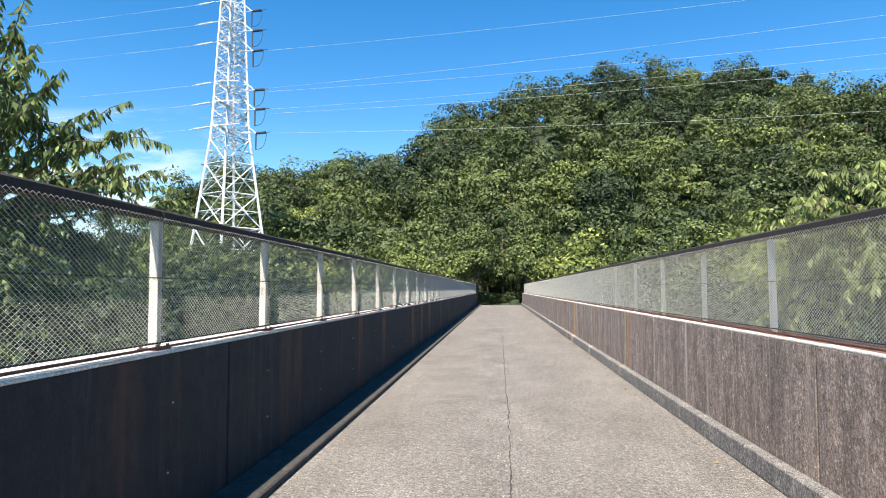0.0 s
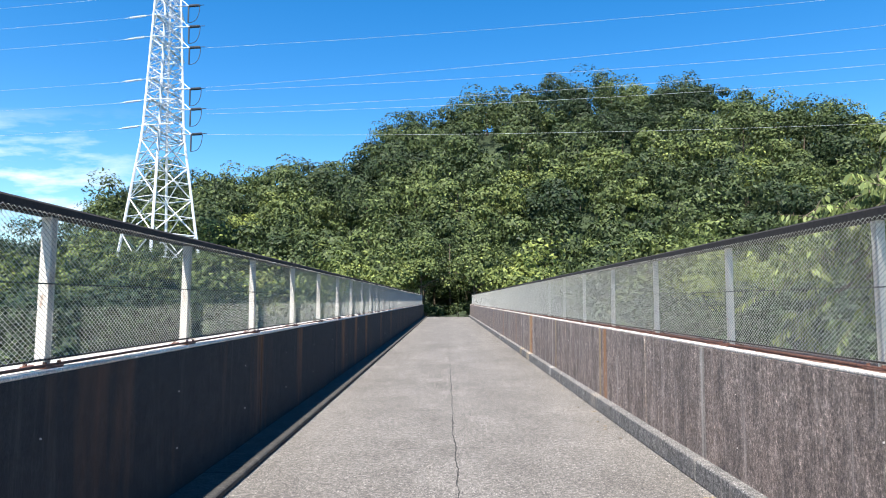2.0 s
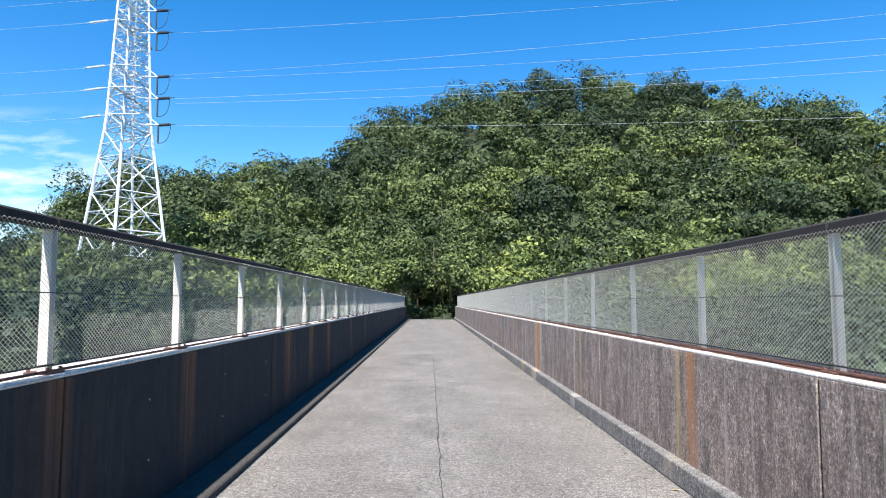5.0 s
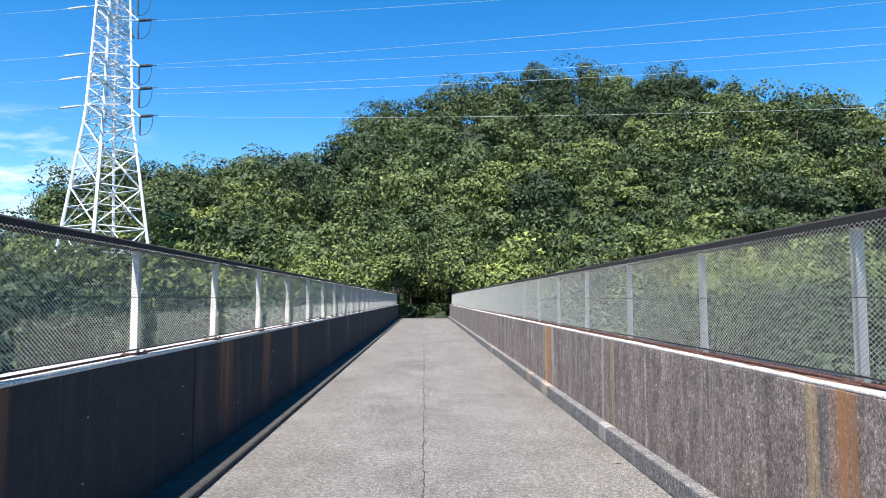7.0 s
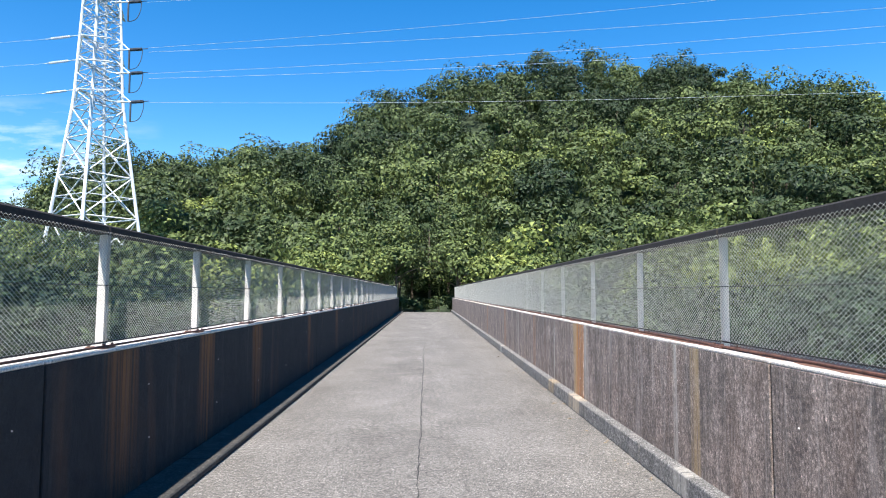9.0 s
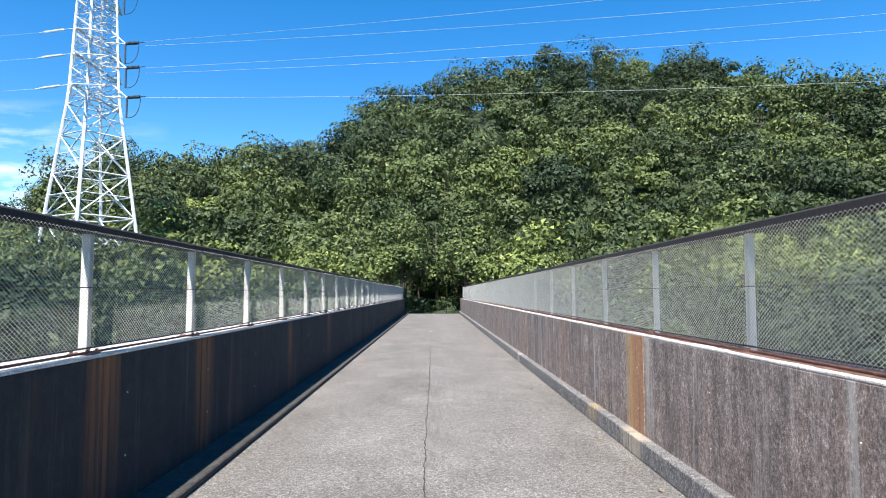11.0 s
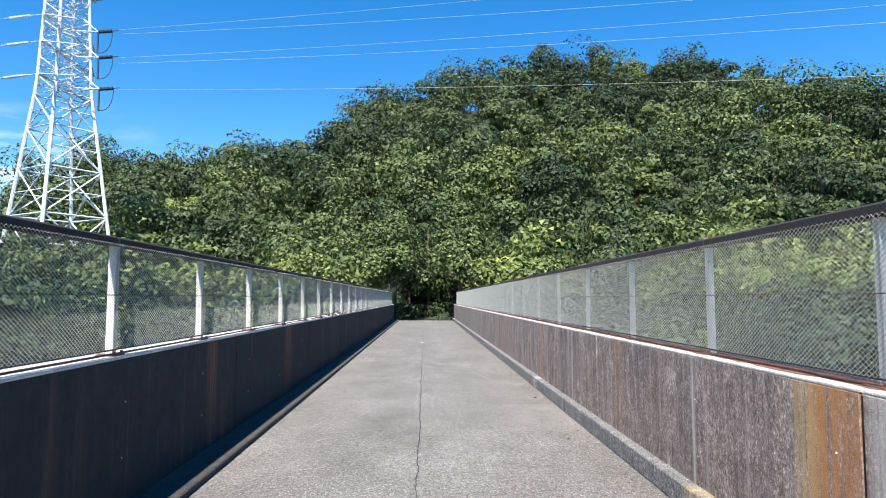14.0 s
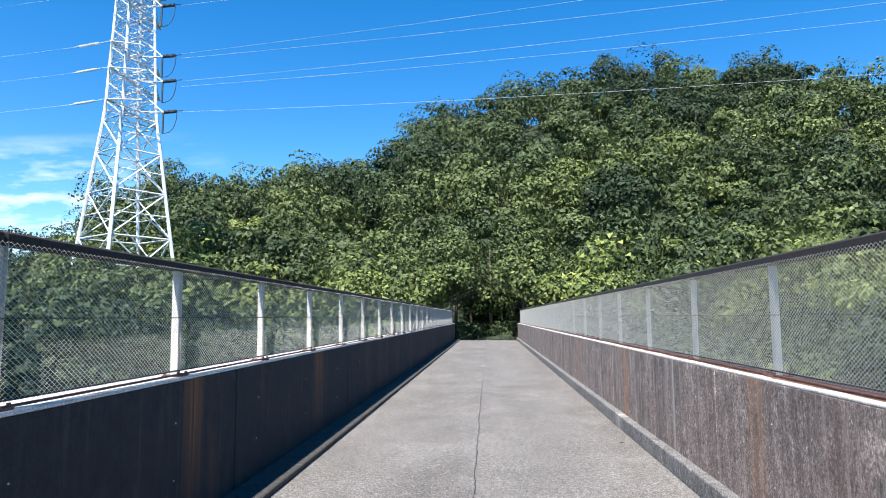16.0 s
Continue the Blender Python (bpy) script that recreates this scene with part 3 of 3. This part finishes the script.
# undergrowth closing the dark end of the path
rg = np.random.default_rng(77)
rr = random.Random(77)
for k in range(7):
    x, y = -3.4 + k * 1.15, 66.5 + (k % 3) * 1.6
    if abs(x) < 1.0:
        y = 74.5
    bush = empty("shrub", x, y, -0.15)
    tagged(bush, "low dark green shrub in the shade of trees", "shrub", "shrubs where the bridge ends")
    P, N = put_crown(crown_cloud(rr, 700, 1, 1, 0.9, 8), rr, rg, (0, 0, 0.75), 1.0, 0.9)
    leaf_object("foliage", leaf_faces(P, N, 0.12, rg), np.full(len(P), 0.35) + rg.normal(scale=0.1, size=len(P)), M_LEAF, bush)
    bm = bmesh.new()
    for q in range(4):
        limb(bm, [(0, 0, -0.2), (rr.uniform(-0.3, 0.3), rr.uniform(-0.3, 0.3), 0.5), (rr.uniform(-0.6, 0.6), rr.uniform(-0.6, 0.6), 1.1)], 0.025, 0.008, 4)
    part("stems", bm, M_BARK, bush)


def drooping_tree(name, base, fork, tips, volume, seed, label, tint):
    """A slender tree whose twigs carry rows of long hanging leaves."""
    r = random.Random(seed)
    g = np.random.default_rng(seed)
    tree = empty(name, 0, 0, 0)
    tagged(tree, label, "tree")
    bm = bmesh.new()
    b, f = Vector(base), Vector(fork)
    limb(bm, [b, b.lerp(f, 0.4) + Vector((0.2, 0.1, 0)), f, f + Vector((0.02, 0.1, 0.4))], 0.09, 0.02, 8)
    part("trunk", bm, M_BARK, tree)
    tips = list(tips) + [[r.uniform(*volume[k]) for k in range(3)] for _ in range(34)]
    for tip in tips:
        t = Vector(tip)
        bm = bmesh.new()
        quads = []
        mid = f.lerp(t, 0.55) + Vector((0, 0, 0.22))
        limb(bm, [f, f.lerp(mid, 0.5) + Vector((0, 0, 0.1)), mid, t], 0.022, 0.003, 5)
        twigs = [(mid, t)]
        for q in range(6):
            a = mid.lerp(t, r.uniform(-0.5, 0.8))
            e = a + Vector((r.uniform(-0.4, 0.4), r.uniform(-0.5, 0.5), r.uniform(-0.3, 0.3)))
            limb(bm, [a, a.lerp(e, 0.5) + Vector((0, 0, 0.05)), e], 0.007, 0.002, 4)
            twigs.append((a, e))
        for a, e in twigs:
            n = int(14 + 40 * (e - a).length)
            for q in range(n):
                p = a.lerp(e, (q + 0.5) / n)
                p = p + Vector((0, 0, 0.05 * math.sin(math.pi * q / n)))
                side = (e - a).cross(Vector((0, 0, 1))).normalized() * (1 if q % 2 else -1)
                d = (side * 0.55 + (e - a).normalized() * r.uniform(0.0, 0.5) + Vector((r.uniform(-0.3, 0.3), r.uniform(-0.3, 0.3), -r.uniform(0.5, 1.3)))).normalized()
                w = d.cross(Vector((r.uniform(-1, 1), r.uniform(-1, 1), r.uniform(-0.3, 0.3)))).normalized()
                ln, wd = r.uniform(0.07, 0.13), r.uniform(0.012, 0.021)
                quads += [p, p + d * ln * 0.45 + w * wd, p + d * ln + Vector((0, 0, -0.012)), p + d * ln * 0.45 - w * wd]
        branch = part("branch", bm, M_BARK, tree)
        n = len(quads) // 4
        leaf_object("leaves", np.array([tuple(q) for q in quads]), np.full(n, tint) + g.normal(scale=0.15, size=n), M_LEAF_NEAR, branch)
    return tree


drooping_tree("drooping_tree", (-6.2, 1.6, -9.2), (-5.3, 1.7, 2.0), [
    (-3.0, 0.9, 2.92), (-3.75, 0.95, 3.45), (-4.05, 3.7, 2.85), (-3.5, 2.0, 2.65), (-3.7, 0.6, 3.15), (-3.6, 1.3, 2.9), (-4.1, 2.8, 2.75), (-3.4, 1.6, 2.35),
    (-4.0, 0.8, 4.0), (-4.2, 0.7, 4.35), (-4.2, 0.6, 3.8), (-3.95, 0.9, 3.65), (-4.3, 0.9, 4.1), (-3.45, 0.95, 3.1), (-3.8, 0.6, 2.5), (-3.9, 0.9, 3.2), (-4.3, 4.4, 2.5), (-3.9, 1.6, 1.7), (-4.2, 3.0, 1.9), (-3.7, 0.4, 1.5)],
    ((-5.6, -3.9), (0.2, 4.2), (0.3, 3.3)), 21, "leafy tree with long drooping leaves over the fence", 0.6)
drooping_tree("drooping_tree", (5.6, 5.6, -9.2), (4.9, 5.0, 2.0), [
    (3.4, 3.4, 2.95), (3.3, 4.2, 2.45), (4.2, 4.0, 3.15), (3.25, 2.9, 2.3), (3.5, 5.2, 2.45), (3.7, 3.6, 2.6), (4.0, 3.2, 3.0), (3.3, 3.4, 1.9), (3.4, 4.6, 1.7), (3.5, 3.0, 1.5), (3.7, 5.6, 1.9),
    (3.4, 3.9, 2.7), (4.0, 4.6, 2.8), (3.5, 2.6, 1.9)],
    ((3.2, 5.2), (2.4, 6.2), (0.3, 2.7)), 22, "leafy tree with pale drooping leaves behind the fence", 0.85)


# ---- pylon ----
def tower_r(z):
    return float(np.interp(z, [-4, 9, 20, 34, 48], [5.7, 3.75, 2.15, 1.45, 0.7]))


def pylon():
    base = ground_z(TOWER_X, TOWER_Y) - 1.5
    t = empty("electricity_pylon", TOWER_X, TOWER_Y, base)
    tagged(t, "tall galvanised lattice electricity pylon on the slope", "pylon")

    def corner(k, z):
        a = radians(13 + 90 * k)
        q = tower_r(z)
        return Vector((q * math.cos(a), q * math.sin(a), z - base))

    levels = [base, 3.5, 8.6, 12.6, 16.2, 19.2, 21.0, 22.7, 24.4, 26.0, 27.6, 29.2, 30.8, 32.4, 34.2, 36.2, 38.4, 40.8, 43.4, 46.5]
    for k in range(4):
        bm = bmesh.new()
        limb(bm, [corner(k, a) for a in levels], 0.17, 0.09, 6)
        part("leg", bm, M_TOWER, t)
    for k in range(4):
        bm = bmesh.new()
        for n, (a, b) in enumerate(zip(levels, levels[1:])):
            j = (k + 1) % 4
            thick = 0.07 if a < 18 else 0.052
            bar(bm, corner(k, a), corner(j, b), thick)
            bar(bm, corner(j, a), corner(k, b), thick)
            bar(bm, corner(k, b), corner(j, b), thick)
            if n > 4:
                q1, q2 = corner(k, (a + b) / 2), corner(j, (a + b) / 2)
                bar(bm, q1, q2, 0.04)
                bar(bm, q1, corner((k + 2) % 4, (a + b) / 2), 0.035)
            if n < 5:
                m = (corner(k, a) + corner(j, b)) / 2
                bar(bm, corner(k, (a + b) / 2), m, 0.05)
                bar(bm, corner(j, (a + b) / 2), m, 0.05)
        part("lattice_face", bm, M_TOWER, t)
    arms = [19.7, 22.5, 24.8, 29.5, 31.9, 34.3]
    for n, z in enumerate(arms):
        q = tower_r(z)
        bm = bmesh.new()
        bar(bm, (0.4, -q - 2.3, z - base + 0.1), (0.4, q + 2.3, z - base + 0.1), 0.1, 6)
        arm = part("cross_arm", bm, M_TOWER, t)
        for s in (-1, 1):
            tip = Vector((0.4, s * (q + 2.2), z - base + 0.1))
            for dx in (-0.9, 0.9):
                for up in (0.0, 1.1):
                    bm = bmesh.new()
                    bar(bm, (dx * q * 0.8, s * q * 0.5, z - base + up), tip, 0.06)
                    part("strut", bm, M_TOWER, arm)
        for s in (-1, 1):
            # strain insulators towards the west
            tip = Vector((0.4, s * (q + 2.2), z - base + 0.1))
            end = tip + Vector((-3.2, 0, -0.45))
            bm = bmesh.new()
            bar(bm, tip, end, 0.035)
            for k in range(9):
                c = tip.lerp(end, 0.35 + 0.06 * k)
                bar(bm, c, c + (end - tip).normalized() * 0.09, 0.11, 8)
            part("insulator", bm, M_TOWER, arm)
        # bracket, insulator, hanging rod and jumper loop on the east side
        high = z - base
        root, tip = Vector((q * 0.93, -0.6, high)), Vector((q + 1.25, -0.8, high))
        for foot in (Vector((q * 0.93, -0.6, high + 1.2)), root, Vector((q * 0.6, -q * 0.5, high))):
            bm = bmesh.new()
            bar(bm, foot, tip, 0.05)
            part("strut", bm, M_TOWER, arm)
        end = tip + Vector((1.25, 0, 0.08))
        bm = bmesh.new()
        bar(bm, tip, end + Vector((0.5, 0, 0.05)), 0.04)
        for k in range(10):
            c = tip.lerp(end, 0.08 + 0.09 * k)
            bar(bm, c, c + Vector((0.07, 0, 0.004)), 0.16, 8)
        part("insulator", bm, M_TOWER_DARK, arm)
        bm = bmesh.new()
        bar(bm, tip, tip + Vector((0, 0, -1.9)), 0.085, 6)
        part("hanging_rod", bm, M_TOWER_DARK, arm)
        bm = bmesh.new()
        limb(bm, [tip + Vector((1.25 * u, 0, -1.9 * math.sqrt(max(0.0, 1 - u ** 3)))) for u in (0.0, 0.25, 0.5, 0.7, 0.85, 0.95, 1.0)], 0.035, 0.035, 5)
        part("jumper", bm, M_TOWER_DARK, arm)
    return t


pylon()


def cable(a, far, mid_z, curve, label, thick=0.011):
    """A hanging cable from the pylon to a far end; mid_z is its height at 45 hundredths of the way."""
    b = (mid_z - a[2] - curve * 0.2025) / 0.45
    bm = bmesh.new()
    pts = []
    for k in range(25):
        s = k / 24
        pts.append((a[0] + (far[0] - a[0]) * s, a[1] + (far[1] - a[1]) * s, a[2] + b * s + curve * s * s))
    limb(bm, pts, thick, thick, 5)
    tagged(part("power_line", bm, M_CABLE), label, "power line", "power lines of the pylon")


for z0, mz in ((19.7, 18.06), (22.0, 22.2), (22.5, 23.6), (24.6, 25.1), (25.0, 27.3), (29.5, 30.3)):
    cable((TOWER_X + tower_r(z0) + 3, TOWER_Y - 0.8, z0), (120, 45, 0), mz, 8, "thin bright aluminium power line crossing the sky")
for z0 in (19.35, 22.15, 24.45, 29.15, 31.55, 33.95):
    cable((TOWER_X - 2.8, TOWER_Y - tower_r(z0) - 2.2, z0), (-190, 90, 0), z0 + 0.2, 8, "thin pale power line leaving the pylon", 0.008)


# ---- clouds low over the horizon ----
def cloud_material():
    n = Nodes("thin_cloud")
    c = n.add("ShaderNodeTexCoord").outputs["Generated"]
    m = n.add("ShaderNodeMapping")
    m.inputs["Scale"].default_value = (5, 1, 9)
    n.link(c, m.inputs["Vector"])
    v = n.noise(m.outputs[0], 1.0, 6, 0.6)
    p = n.split(c)
    ex = n.math("MULTIPLY", n.math("MULTIPLY", p[0], n.math("SUBTRACT", 1.0, p[0])), 4.0)
    ez = n.math("MULTIPLY", n.math("MULTIPLY", p[2], n.math("SUBTRACT", 1.0, p[2])), 4.0)
    f = n.math("MULTIPLY", n.ramp(v, [(0.46, 0.0), (0.78, 1.0)]), n.math("MULTIPLY", ex, ez))
    tr = n.t.nodes.new("ShaderNodeBsdfTransparent")
    # the cloud glows: its sunlit white is emission on a flat see-through card
    em = n.add("ShaderNodeEmission", Strength=0.7)
    ms = n.t.nodes.new("ShaderNodeMixShader")
    n.link(f, ms.inputs[0])
    n.link(tr.outputs[0], ms.inputs[1])
    n.link(em.outputs[0], ms.inputs[2])
    n.link(ms.outputs[0], n.t.nodes["Material Output"].inputs[0])
    return n.mat


bm = bmesh.new()
for x, z in ((-1500, 60), (-560, 60), (-560, 420), (-1500, 420)):
    bm.verts.new((x, 1400, z))
bm.faces.new(bm.verts)
cloud = part("backdrop_clouds", bm, cloud_material())
cloud.visible_shadow = False
tagged(cloud, "thin white clouds low in the blue sky", "clouds", kind="structure")
